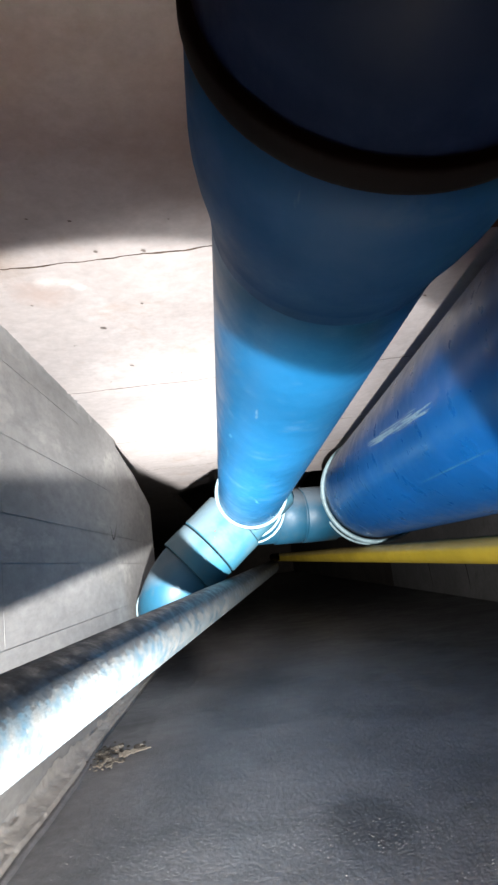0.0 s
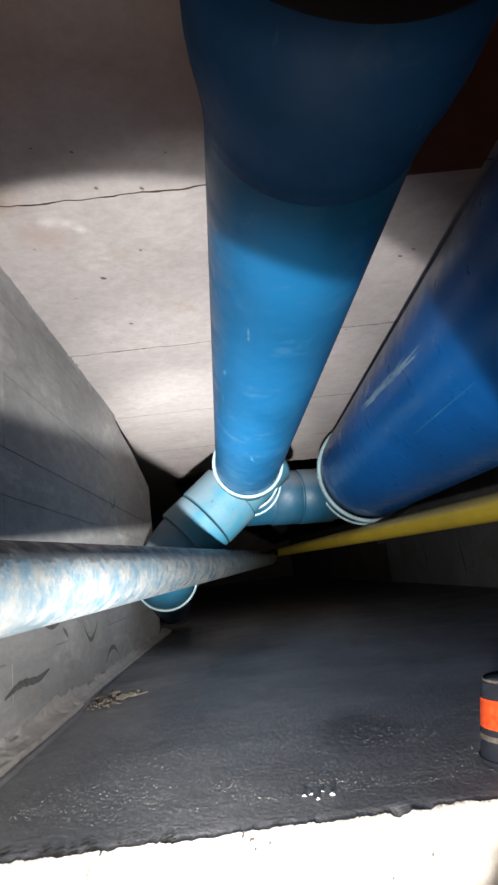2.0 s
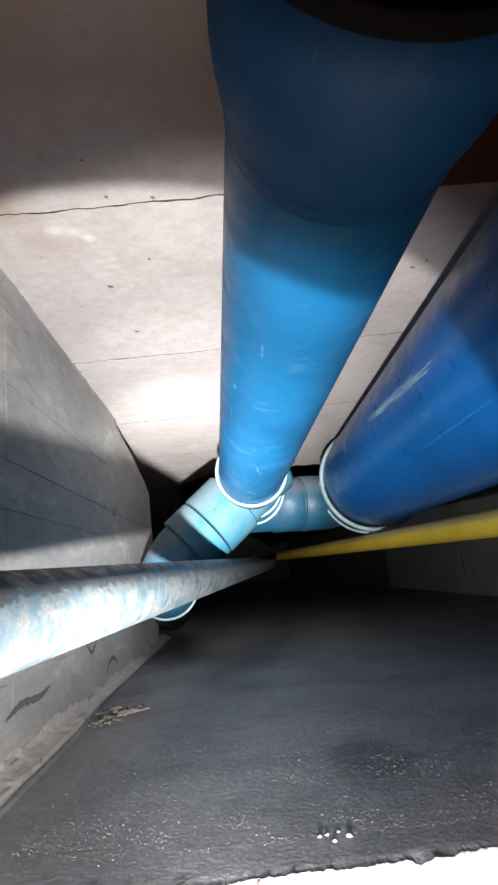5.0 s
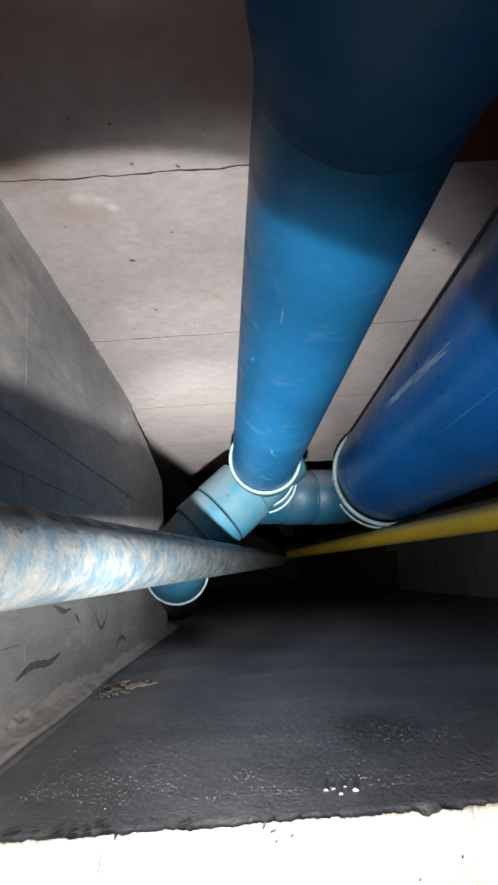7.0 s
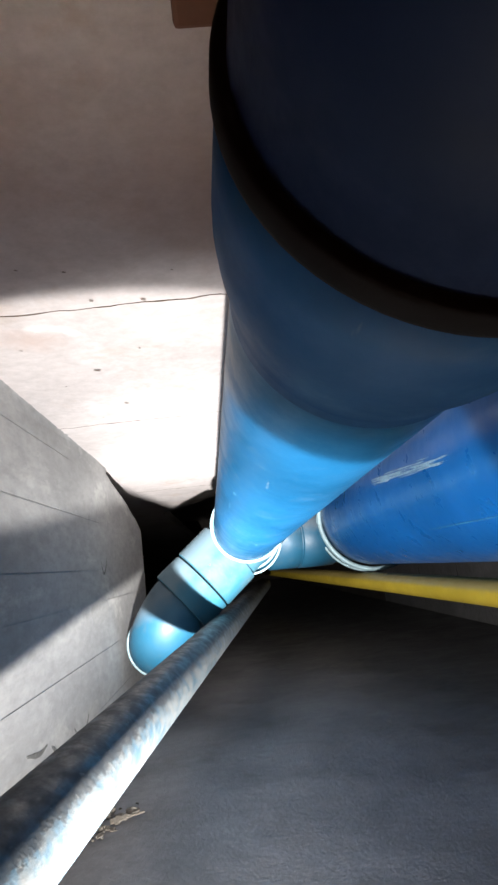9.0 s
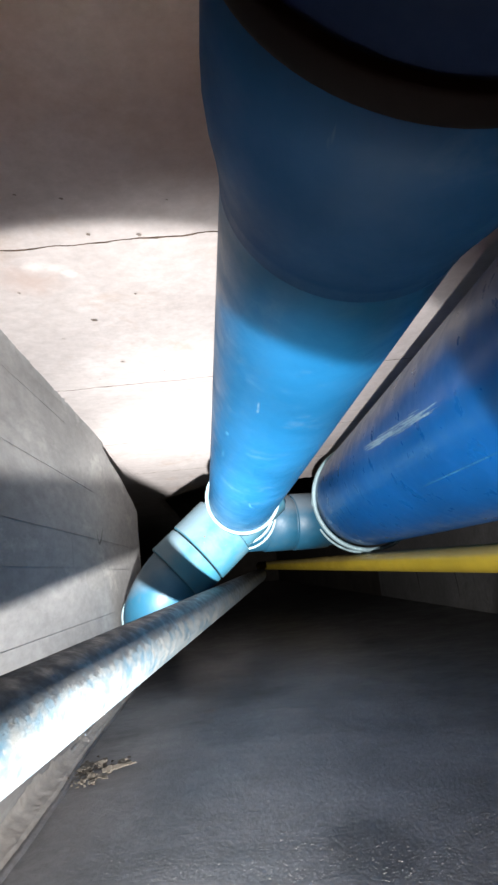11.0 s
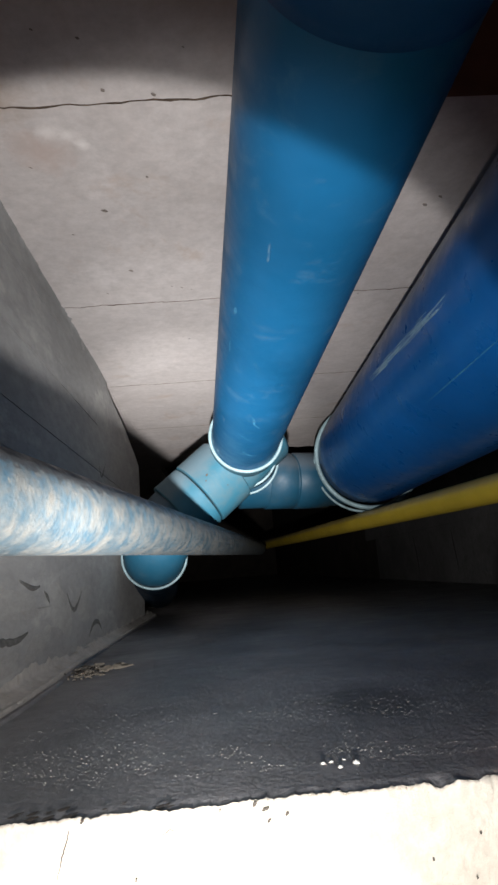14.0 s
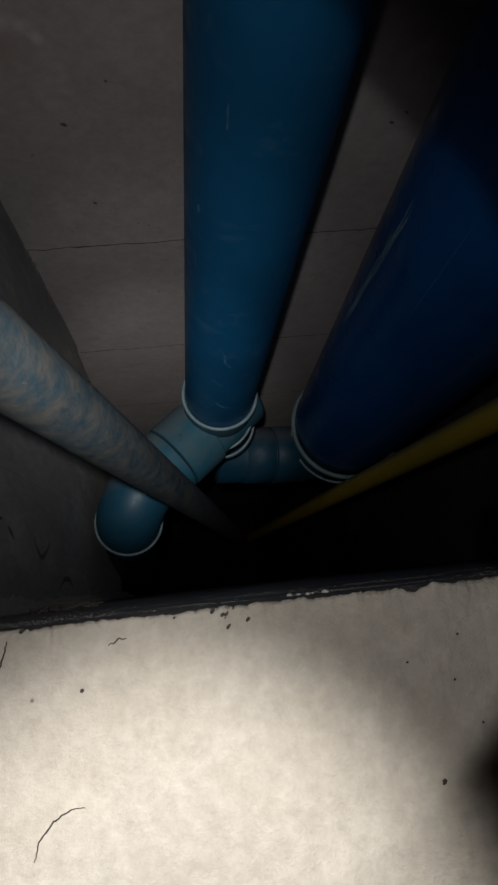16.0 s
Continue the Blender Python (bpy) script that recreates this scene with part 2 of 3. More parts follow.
# ---- building ----
def link(name, bm, material, parent=None, label="", smooth=False):
    me = bpy.data.meshes.new(name)
    bm.normal_update()
    for f in bm.faces:
        f.smooth = smooth
    bm.to_mesh(me)
    bm.free()
    for mt in (material if isinstance(material, (list, tuple)) else [material]):
        me.materials.append(mt)
    ob = new(name, me)
    if parent:
        ob.parent = parent
    if label:
        ob["label"] = label
    return ob


def part(name, bm, material, parent, label="", smooth=True):
    return link(name, bm, material, parent, label, smooth)


def thing(name, at, label, category, group=""):
    ob = new(name)
    ob.location = at
    ob.empty_display_size = 0.02
    return tagged(ob, label, category, group)


def tube(points, radii, seg=48, cap=True, inner=None):
    """A round tube through points with a radius at each; inner: wall thickness, for open ends."""
    bm = bmesh.new()
    pts = [Vector(p) for p in points]
    rings = []
    whole = pts[-1] - pts[0]
    ref = Vector((0, 0, 1)) if abs(whole.z) < 0.9 * max(whole.length, 1e-9) else Vector((0, 1, 0))
    for i, p in enumerate(pts):
        d = (pts[min(i + 1, len(pts) - 1)] - pts[max(i - 1, 0)])
        if d.length < 1e-6:
            d = pts[min(i + 2, len(pts) - 1)] - pts[max(i - 2, 0)]
        d.normalize()
        u = ref - d * ref.dot(d)
        u.normalize()
        w = d.cross(u)
        rings.append([bm.verts.new(p + (u * math.cos(a) + w * math.sin(a)) * radii[i]) for a in (2 * math.pi * k / seg for k in range(seg))])
        ref = u
    for a, b in zip(rings, rings[1:]):
        for k in range(seg):
            bm.faces.new((a[k], a[(k + 1) % seg], b[(k + 1) % seg], b[k]))
    if cap:
        bm.faces.new(list(reversed(rings[0])))
        bm.faces.new(rings[-1])
    bmesh.ops.recalc_face_normals(bm, faces=bm.faces[:])
    return bm


def lip_ring(centre, axis, major, minor, seg=64, sub=12):
    bm = bmesh.new()
    axis = Vector(axis).normalized()
    u = axis.orthogonal().normalized()
    w = axis.cross(u)
    c = Vector(centre)
    grid = []
    for i in range(seg):
        a = 2 * math.pi * i / seg
        d = u * math.cos(a) + w * math.sin(a)
        grid.append([bm.verts.new(c + d * (major + minor * math.cos(b)) + axis * minor * 1.3 * math.sin(b)) for b in (2 * math.pi * j / sub for j in range(sub))])
    for i in range(seg):
        for j in range(sub):
            bm.faces.new((grid[i][j], grid[(i + 1) % seg][j], grid[(i + 1) % seg][(j + 1) % sub], grid[i][(j + 1) % sub]))
    bmesh.ops.recalc_face_normals(bm, faces=bm.faces[:])
    return bm


def box(lo, hi, bevel=0.0):
    bm = bmesh.new()
    bmesh.ops.create_cube(bm, size=1)
    lo, hi = Vector(lo), Vector(hi)
    for v in bm.verts:
        v.co = Vector((lo[k] + (v.co[k] + 0.5) * (hi[k] - lo[k]) for k in range(3)))
    if bevel:
        bmesh.ops.bevel(bm, geom=bm.edges[:], offset=bevel, segments=2, affect="EDGES", profile=0.6)
    return bm


def spread(a, b, n):
    return [a + (b - a) * i / n for i in range(n + 1)]


def sheet(xs, ys, height):
    """A grid of points height(x, y) -> Vector."""
    bm = bmesh.new()
    g = [[bm.verts.new(height(x, y)) for y in ys] for x in xs]
    for i in range(len(xs) - 1):
        for j in range(len(ys) - 1):
            bm.faces.new((g[i][j], g[i + 1][j], g[i + 1][j + 1], g[i][j + 1]))
    return bm


def rough_noise(*p):
    return noise.fractal(Vector(p), 0.8, 2.1, 5)


CEIL = 0.45       # underside of the planks
WALL_X = -0.207   # face of the block wall
EDGE_Y = 0.248    # broken front edge of the floor slab
JOINTS = [-0.69, -0.333, 0.022, 0.379, 0.736, 1.093, 1.450]
END_Y = 1.80


PITS = [(-0.110, 0.520, 0.0042), (-0.102, 0.644, 0.0034), (0.217, 0.537, 0.0040), (0.229, 0.524, 0.0034), (-0.045, 0.372, 0.0032), (-0.082, 0.366, 0.0028),
        (-0.046, 0.695, 0.0022), (-0.058, 0.690, 0.0018), (-0.034, 0.701, 0.0016), (-0.140, 0.700, 0.0020), (-0.062, 0.470, 0.0022), (-0.090, 0.320, 0.0020),
        (-0.118, 0.312, 0.0014), (0.19, 0.742, 0.0022), (-0.150, 0.560, 0.0016), (-0.02, 0.33, 0.0012), (-0.16, 0.45, 0.0018)]


def blob(bm, at, up, r, thick, index, squash=0.6):
    """A low irregular mound or pit mark on a surface."""
    up = up.normalized()
    u = up.orthogonal().normalized()
    w = up.cross(u)
    k = random.random() * 10
    ring = []
    n = 11
    for i in range(n):
        a = 2 * math.pi * i / n
        q = r * (1 + 0.5 * rough_noise(math.cos(a) + k, math.sin(a), k))
        ring.append(bm.verts.new(at + u * math.cos(a) * q + w * math.sin(a) * q * squash))
    top = bm.verts.new(at - up * thick)
    for i in range(n):
        bm.faces.new((ring[i], ring[(i + 1) % n], top)).material_index = index


# ---- setting ----
def soft(*p):
    return noise.noise(Vector(p))


def floor_z(x, y):
    return -0.0008 + min(1.0, max(0.0, (y - 0.258) / 0.03)) * (0.0005 * soft(x * 9, y * 9, 1) + 0.0001 * soft(x * 60, y * 60, 2))


def edge_y(x):
    return EDGE_Y + 0.004 * rough_noise(x * 9, 3.1, 0) + 0.003 * rough_noise(x * 45, 7.7, 0) + 0.0018 * rough_noise(x * 160, 1.2, 0)


def floor():
    """Slab: damp top, ragged front lip, cream broken face below."""
    bm = bmesh.new()
    xs = spread(-0.8, -0.2, 20) + spread(-0.198, 0.22, 460)[0:] + spread(0.24, 1.0, 30)
    prof = [(0.0, -0.75), (0.0, -0.4), (0.0, -0.2)] + [(0.0, z) for z in spread(-0.16, -0.012, 36)] + [(0.0003, -0.008), (0.0006, -0.005), (0.0012, -0.0025), (0.0022, -0.0008), (0.0034, -0.0012)]
    tops = spread(0.256, 0.60, 60) + spread(0.62, 1.6, 46) + spread(1.7, 9.0, 30)
    cols = []
    for x in xs:
        ey = edge_y(x)
        col = []
        for dy, z in prof:
            dent = 0.0016 * rough_noise(x * 30, z * 30, 5) + 0.0007 * rough_noise(x * 120, z * 120, 9)
            near = max(0.0, 1 + z / 0.03)
            zz = z + near * (0.0010 * rough_noise(x * 60, 4.0, 2) + 0.0007 * rough_noise(x * 230, 8.0, 2) + 0.0005 * rough_noise(x * 620, 8.0, 6) - 0.0001 - 0.0024 * math.exp(-((x - 0.068) / 0.004) ** 2)) if z > -0.1 else z
            rag = max(0.0, min(1.0, 1 + z / 0.010)) ** 2
            col.append(bm.verts.new((x, EDGE_Y + (ey - EDGE_Y) * (0.12 + 0.88 * rag) + dy + dent * 0.6, zz)))
        for y in tops:
            yy = max(y, ey + 0.0045 + 0.1 * max(0.0, y - 0.256))
            col.append(bm.verts.new((x, yy, floor_z(x, yy))))
        cols.append(col)
    n = len(prof)
    for a, b in zip(cols, cols[1:]):
        for j in range(len(a) - 1):
            f = bm.faces.new((a[j], b[j], b[j + 1], a[j + 1]))
            f.material_index = 1 if j < n - 1 else 0
    for x, z, r in ((0.067, -0.070, 0.0010), (0.081, -0.020, 0.0006), (0.077, -0.036, 0.0005), (-0.060, -0.024, 0.0007), (0.060, -0.028, 0.0005), (0.085, -0.052, 0.0005)):
        blob(bm, Vector((x, EDGE_Y - 0.0028, z)), Vector((0, 1, 0)), r, 0.0004, 2, 0.8)
    rnd = random.Random(21)
    for i in range(70):
        x = rnd.uniform(-0.13, 0.03)
        if rough_noise(x * 22, 5.5, 1) < rnd.uniform(-0.3, 0.4):
            continue
        z = -0.0010 - rnd.expovariate(500)
        rag = max(0.0, min(1.0, 1 + z / 0.010)) ** 2
        y = EDGE_Y + (edge_y(x) - EDGE_Y) * (0.12 + 0.88 * rag) - 0.0010
        blob(bm, Vector((x, y, z)), Vector((0, 1, 0.2)), rnd.uniform(0.0004, 0.0013), 0.0003, 2, 0.5)
    for i in range(16):
        x = rnd.uniform(-0.14, -0.045)
        y = edge_y(x) + 0.005 + rnd.expovariate(180)
        blob(bm, Vector((x, y, floor_z(x, y) + 0.0005)), Vector((0, 0, -1)), rnd.uniform(0.0015, 0.0035), 0.0002, 2, 0.5)
    ob = link("floor", bm, [FLOOR, FACE, GRIME_SHADE], smooth=True)
    return tagged(ob, "dark damp concrete slab with broken cream front edge", "floor", kind="structure")


def ceiling():
    """Precast planks with rough recessed joints between them."""
    bm = bmesh.new()
    xs = spread(-0.21, 0.74, 150)
    def end_y(x):
        base = 2.02 + (x + 0.2) / 0.17 * (1.73 - 2.02) if x < -0.03 else 1.73 + min(1.0, (x + 0.03) / 0.27) * 0.09
        return base + 0.02 * rough_noise(x * 14, 2, 2) + 0.008 * rough_noise(x * 60, 2, 5)
    marks = JOINTS + [None]
    for k in range(len(JOINTS)):
        y0 = JOINTS[k]
        y1 = marks[k + 1]
        rows = []
        steps = spread(0, 1, 18)
        for x in xs:
            wob0 = 0.0028 * rough_noise(x * 20, y0 * 7, 4) + 0.0015 * rough_noise(x * 90, y0, 6)
            a = y0 + wob0
            if y1 is None:
                b = end_y(x)
            else:
                b = y1 + 0.0028 * rough_noise(x * 20, y1 * 7, 4) + 0.0015 * rough_noise(x * 90, y1, 6)
            gap = 0.0007 + 0.0024 * max(0, rough_noise(x * 32, y0 * 3, 8)) + 0.0010 * max(0, rough_noise(x * 140, y0 * 3, 2))
            a += gap
            col = [bm.verts.new((x, a, CEIL + 0.03)), bm.verts.new((x, a, CEIL + 0.0015))]
            for s in steps[0:]:
                y = a + 0.0004 + (b - a - 0.0008) * s
                col.append(bm.verts.new((x, y, CEIL - 0.0010 * soft(x * 7, y * 7, 3) - 0.0002 * soft(x * 21, y * 21, 3))))
            col += [bm.verts.new((x, b, CEIL + 0.0015)), bm.verts.new((x, b, CEIL + 0.03 if y1 is not None else CEIL + 0.16))]
            rows.append(col)
        for a_, b_ in zip(rows, rows[1:]):
            for j in range(len(a_) - 1):
                f = bm.faces.new((a_[j], a_[j + 1], b_[j + 1], b_[j]))
                f.material_index = 1 if j in (0, 1, len(a_) - 2) and y1 is not None or j in (0, 1) else 0
        for a_, b_ in zip(rows, rows[1:]):
            f = bm.faces.new([bm.verts.new(p) for p in (a_[1].co + Vector((0, 0.001, 0.003)), b_[1].co + Vector((0, 0.001, 0.003)), b_[1].co + Vector((0, -0.008, 0.003)), a_[1].co + Vector((0, -0.008, 0.003)))])
            f.material_index = 1
    # small dark pits
    for x, y, r in PITS:
        blob(bm, Vector((x, y, CEIL - 0.0012)), Vector((0, 0, 1)), r * 0.8, 0.0002, 2)
    # closing deck above the planks
    for lo, hi in (((-0.9, -1.0, CEIL + 0.03), (1.1, END_Y - 0.2, CEIL + 0.10)), ((-0.9, 1.5, CEIL + 0.5), (1.1, 9.2, CEIL + 0.6)), ((-0.9, -1.0, CEIL), (-0.21, 9.2, CEIL + 0.03)), ((0.74, -1.0, CEIL), (1.1, 9.2, CEIL + 0.03))):
        t = box(lo, hi)
        me = bpy.data.meshes.new("tmp")
        t.to_mesh(me)
        t.free()
        bm.from_mesh(me)
        bpy.data.meshes.remove(me)
    ob = link("ceiling", bm, [CEILING, JOINT, PITTED])
    return tagged(ob, "pale precast concrete planks with dark rough joints", "ceiling", kind="structure")


def wall(name, lo, hi, label, material):
    ob = link(name, box(lo, hi), material)
    return tagged(ob, label, "wall", kind="structure")


def left_wall():
    """Cement wall up to the mouth of the void, where it turns away in a rounded corner with a slumped top."""
    bm = box((WALL_X - 0.10, -0.95, -0.75), (WALL_X - 0.0008, 1.0, CEIL))
    me = bpy.data.meshes.new("core")
    core = box((WALL_X - 0.10, 1.0, -0.75), (WALL_X - 0.012, 1.44, 0.33))
    core.to_mesh(me)
    core.free()
    bm.from_mesh(me)
    bpy.data.meshes.remove(me)
    line = [(WALL_X - 0.0008, y) for y in spread(1.0, 1.44, 22)]
    line += [(WALL_X - 0.0008 - 0.15 * (1 - math.cos(a)), 1.44 + 0.15 * math.sin(a)) for a in spread(0.05, math.pi / 2, 18)] + [(-0.6, 1.59), (-0.92, 1.59)]
    cols = []
    for x, y in line:
        top = CEIL + 0.004 - 0.115 * max(0.0, min(1.0, (y - 1.02) / 0.55)) ** 1.5 + 0.006 * soft(y * 9, 2, 2)
        col = [bm.verts.new((x + 0.0016 * soft(y * 14, z * 14, 5) * min(1, (y - 1.0) * 9), y, -0.75 + (top + 0.75) * z)) for z in (0.0, 0.6, 0.7, 0.78, 0.84, 0.89, 0.93, 0.96, 0.985)]
        col.append(bm.verts.new((x - 0.012, y - 0.004, top + 0.004)))
        col.append(bm.verts.new((x - 0.09, y - 0.05, top + 0.006)))
        cols.append(col)
    for a, b in zip(cols, cols[1:]):
        for j in range(len(a) - 1):
            bm.faces.new((a[j], b[j], b[j + 1], a[j + 1])).smooth = True
    ob = link("wall_left", bm, SMEARED, smooth=False)
    return tagged(ob, "grey cement block wall smeared with mortar", "wall", kind="structure")


def walls():
    left = left_wall()
    right = wall("wall_right", (0.7274, -0.95, -0.75), (0.83, 9.0, CEIL + 0.5), "grey block wall with shade darkened into its colour", GRIME_SHADE)
    # added closing walls, coloured near-black so the void stays dark
    wall("wall_far", (-1.0, 9.0, -0.75), (0.83, 9.1, CEIL + 0.6), "added end wall, near-black for the unlit void", GRIME_SHADE)
    wall("wall_side", (-1.0, 1.59, -0.75), (-0.92, 9.0, CEIL + 0.6), "added side wall beyond the rounded corner, near-black for the unlit void", GRIME_SHADE)
    # added pit wall and ground, out of view, near-black to swallow bounce
    wall("wall_back", (-0.31, -1.05, -0.75), (0.83, -0.95, CEIL + 0.1), "added unseen wall behind the pit, near-black against bounced light", GRIME_SHADE)
    ob = link("ground", box((-0.31, -0.95, -0.80), (0.83, 0.30, -0.75)), GRIME_SHADE)
    tagged(ob, "added unseen ground of the access pit, near-black against bounced light", "ground", kind="structure")
    return left, right


def cove():
    """Ragged mortar bulge where the block wall meets the planks."""
    ys, us = spread(-0.3, 1.06, 260), spread(0, 1, 12)
    def at(y, u):
        k = max(0.0, min(1.0, (0.86 - y) / 0.36))
        k = k * k * (3 - 2 * k)
        reach = 0.003 + 0.004 * k
        reach *= 1 + 0.35 * rough_noise(y * 7, 1, 0) * u + (0.35 * rough_noise(y * 45, 2, 0) + 0.25 * rough_noise(y * 150, 2, 0)) * u ** 6
        reach *= 1 - 0.40 * math.exp(-((y - 0.735) / 0.035) ** 2) * (1 + 0.7 * soft(y * 110, 3, 3)) * u ** 3
        reach += 0.013 * math.exp(-((y - 0.77) / 0.05) ** 2) * max(0.0, 0.5 + soft(y * 90, 3, 1) + 0.5 * soft(y * 210, 3, 4)) * u ** 3
        reach *= min(1.0, max(0.0, (1.05 - y) / 0.12))
        drop = 0.02 + 0.02 * k
        a = u * math.pi / 2
        n = 0.0012 * rough_noise(y * 12, u * 2, 4) + 0.0003 * rough_noise(y * 60, u * 9, 4)
        return Vector((WALL_X - 0.0012 + (reach + n) * (1 - math.cos(a)), y, CEIL - drop * (1 - math.sin(a)) + 0.001 + n))
    ob = link("trim", sheet(ys, us, at), SMEARED, smooth=True)
    tagged(ob, "rounded grey mortar cove between wall and ceiling", "mortar trim", kind="structure")
    ys = spread(0.255, 0.8, 330) + spread(0.803, 1.55, 150)
    bm = bmesh.new()
    cols = []
    for y in ys:
        far = max(0.0, min(1.0, (y - 0.58) / 0.16))
        tip = 0.5 + 0.5 * soft(y * 26, 4, 1) + 0.35 * soft(y * 62, 4, 3)
        splash = 0.010 + 0.016 * max(0.0, tip) ** 2.2 * (1 - 0.3 * far) + 0.006 * math.exp(-((y - 0.60) / 0.08) ** 2)
        wide = (0.0195 + 0.0022 * soft(y * 17, 1, 1) + 0.0006 * soft(y * 90, 1, 2)) * (1 - 0.35 * far)
        foot = 0.0068 * (1 - 0.55 * far) + 0.0010 * soft(y * 45, 6, 2)
        rise = 0.0048 + 0.0014 * soft(y * 30, 2, 9)
        prof = [(0.0006, splash + 0.0004), (0.0013, splash - 0.002), (0.0018, 0.011)]
        for k in spread(0.0, 1.0, 7)[1:]:
            prof.append((0.002 + (wide - 0.002) * k, rise + (0.010 - rise) * (1 - k) ** 1.6 + 0.0010 * soft(y * 55, k * 4, 3) + 0.0005 * soft(y * 190, k * 9, 6)))
        prof += [(wide + 0.0004, 0.0008), (wide + 0.0008, 0.0012 + 0.0004 * soft(y * 80, 3, 3)), (wide + foot, 0.0010 + 0.0005 * soft(y * 60, 9, 3)), (wide + foot + 0.0005, -0.006)]
        cols.append([bm.verts.new((WALL_X + dx, y, z)) for dx, z in prof])
    for a, b in zip(cols, cols[1:]):
        for j in range(len(a) - 1):
            f = bm.faces.new((a[j], b[j], b[j + 1], a[j + 1]))
            f.material_index = 0 if j < len(a) - 4 else (2 if j == len(a) - 4 else 1)
    ob = link("baseboard", bm, [MORTAR, FLOOR, GRIME_SHADE], smooth=True)
    tagged(ob, "rough pale mortar fillet along the foot of the wall", "mortar fillet", kind="structure")


def block_wall(parent, face, out, courses, y0, y1, length, material, depth=0.05, joint=0.0006):
    """Blocks laid in courses on the face x = face, turned to out (+1 or -1)."""
    rnd = random.Random(5)
    for k, (z0, z1) in enumerate(zip(courses, courses[1:])):
        y = y0 - (length * 0.5 if k % 2 else 0.18 * length)
        while y < y1:
            l = length * rnd.uniform(0.96, 1.04)
            g = joint
            x1 = face + out * rnd.uniform(-0.0001, 0.0001)
            x0 = face - out * depth
            b = box((min(x0, x1), y + g * 0.3, z0 + g), (max(x0, x1), y + l - g * 0.3, z1 - g))
            ob = link("block", b, material, parent)
            y += l


cove()
FLOOR_OB = floor()
ceiling()
LEFT, RIGHT = walls()


# ---- pipes ----
def axis1(y):
    return Vector((0.0522 - 0.0402 * (y - 0.54), y, 0.3355 - 0.0495 * (y - 0.54)))


def scuff_glint(parent, axis, r, path, width, material, name="scuff_glint"):
    """A thin chalky rub or painted glint on a pipe, along (y, degrees) points."""
    bm = bmesh.new()
    pairs = []
    n = 8 * (len(path) - 1)
    for i in range(n + 1):
        f = i / 8
        k = min(int(f), len(path) - 2)
        y = path[k][0] + (path[k + 1][0] - path[k][0]) * (f - k)
        a = path[k][1] + (path[k + 1][1] - path[k][1]) * (f - k)
        w = width * (0.25 + math.sin(math.pi * i / n)) * (1 + 0.6 * rough_noise(y * 160, a * 0.2, 2))
        dy, da = path[k + 1][0] - path[k][0], radians(path[k + 1][1] - path[k][1]) * r
        l = math.hypot(dy, da) or 1
        row = []
        for sgn in (-1, 1):
            yy, aa = y - sgn * w * da / l, radians(a) + sgn * w * dy / l / r
            p = axis(yy) + Vector((math.cos(aa), 0, math.sin(aa))) * (r + 0.00035)
            row.append(bm.verts.new(p))
        pairs.append(row)
    for p, q in zip(pairs, pairs[1:]):
        bm.faces.new((p[0], p[1], q[1], q[0]))
    bmesh.ops.recalc_face_normals(bm, faces=bm.faces[:])
    return part(name, bm, material, parent, "chalky rub and glint mark")


def drain_pipe():
    t = thing("drain_pipe", axis1(0.985), "long glossy blue PVC drain pipe with dusty scratches under the ceiling", "pipe")
    t.location = (0, 0, 0)
    r = 0.0572
    ys = spread(0.11, 1.02, 40)
    part("pipe", tube([axis1(y) for y in ys], [r] * len(ys), 72), BLUE, t)
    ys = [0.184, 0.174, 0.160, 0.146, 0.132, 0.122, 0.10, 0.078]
    part("socket", tube([axis1(y) for y in ys], [r + 0.0004, r + 0.0010, r + 0.0032, r + 0.0060, r + 0.0078, r + 0.0082, r + 0.0080, r + 0.0074], 72), SOCKET, t, "widened pipe socket, its blue darkened for shade")
    ys = [0.0805, 0.0790, 0.0770, 0.0700, 0.0685, 0.0680]
    part("seal", tube([axis1(y) for y in ys], [r + 0.0065, r + 0.0086, r + 0.0090, r + 0.0090, r + 0.0080, r + 0.0040], 72), RUBBER, t, "black rubber seal round the socket")
    # same pipe run, coloured as if unlit
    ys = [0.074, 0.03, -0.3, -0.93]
    part("upstream_pipe", tube([axis1(y) for y in ys], [r + 0.0050, r + 0.0050, r + 0.0050, r + 0.0050], 72), NAVY, t, "blue pipe above the pit, shade darkened into its colour")
    for path, w in (([(0.690, 252), (0.702, 256), (0.722, 258), (0.735, 266)], 0.0010), ([(0.450, 214), (0.462, 213)], 0.0016),
                    ([(0.520, 211), (0.545, 212)], 0.0008), ([(0.78, 240), (0.80, 262)], 0.0009),
                    ([(0.860, 252), (0.872, 256), (0.884, 266), (0.888, 276)], 0.0022)):
        scuff_glint(t, axis1, r, path, w, RUB)
    return t


def axis2(y):
    return Vector((0.3180 + 0.0105 * (y - 0.54), y, 0.3335 - 0.003 * (y - 0.54)))


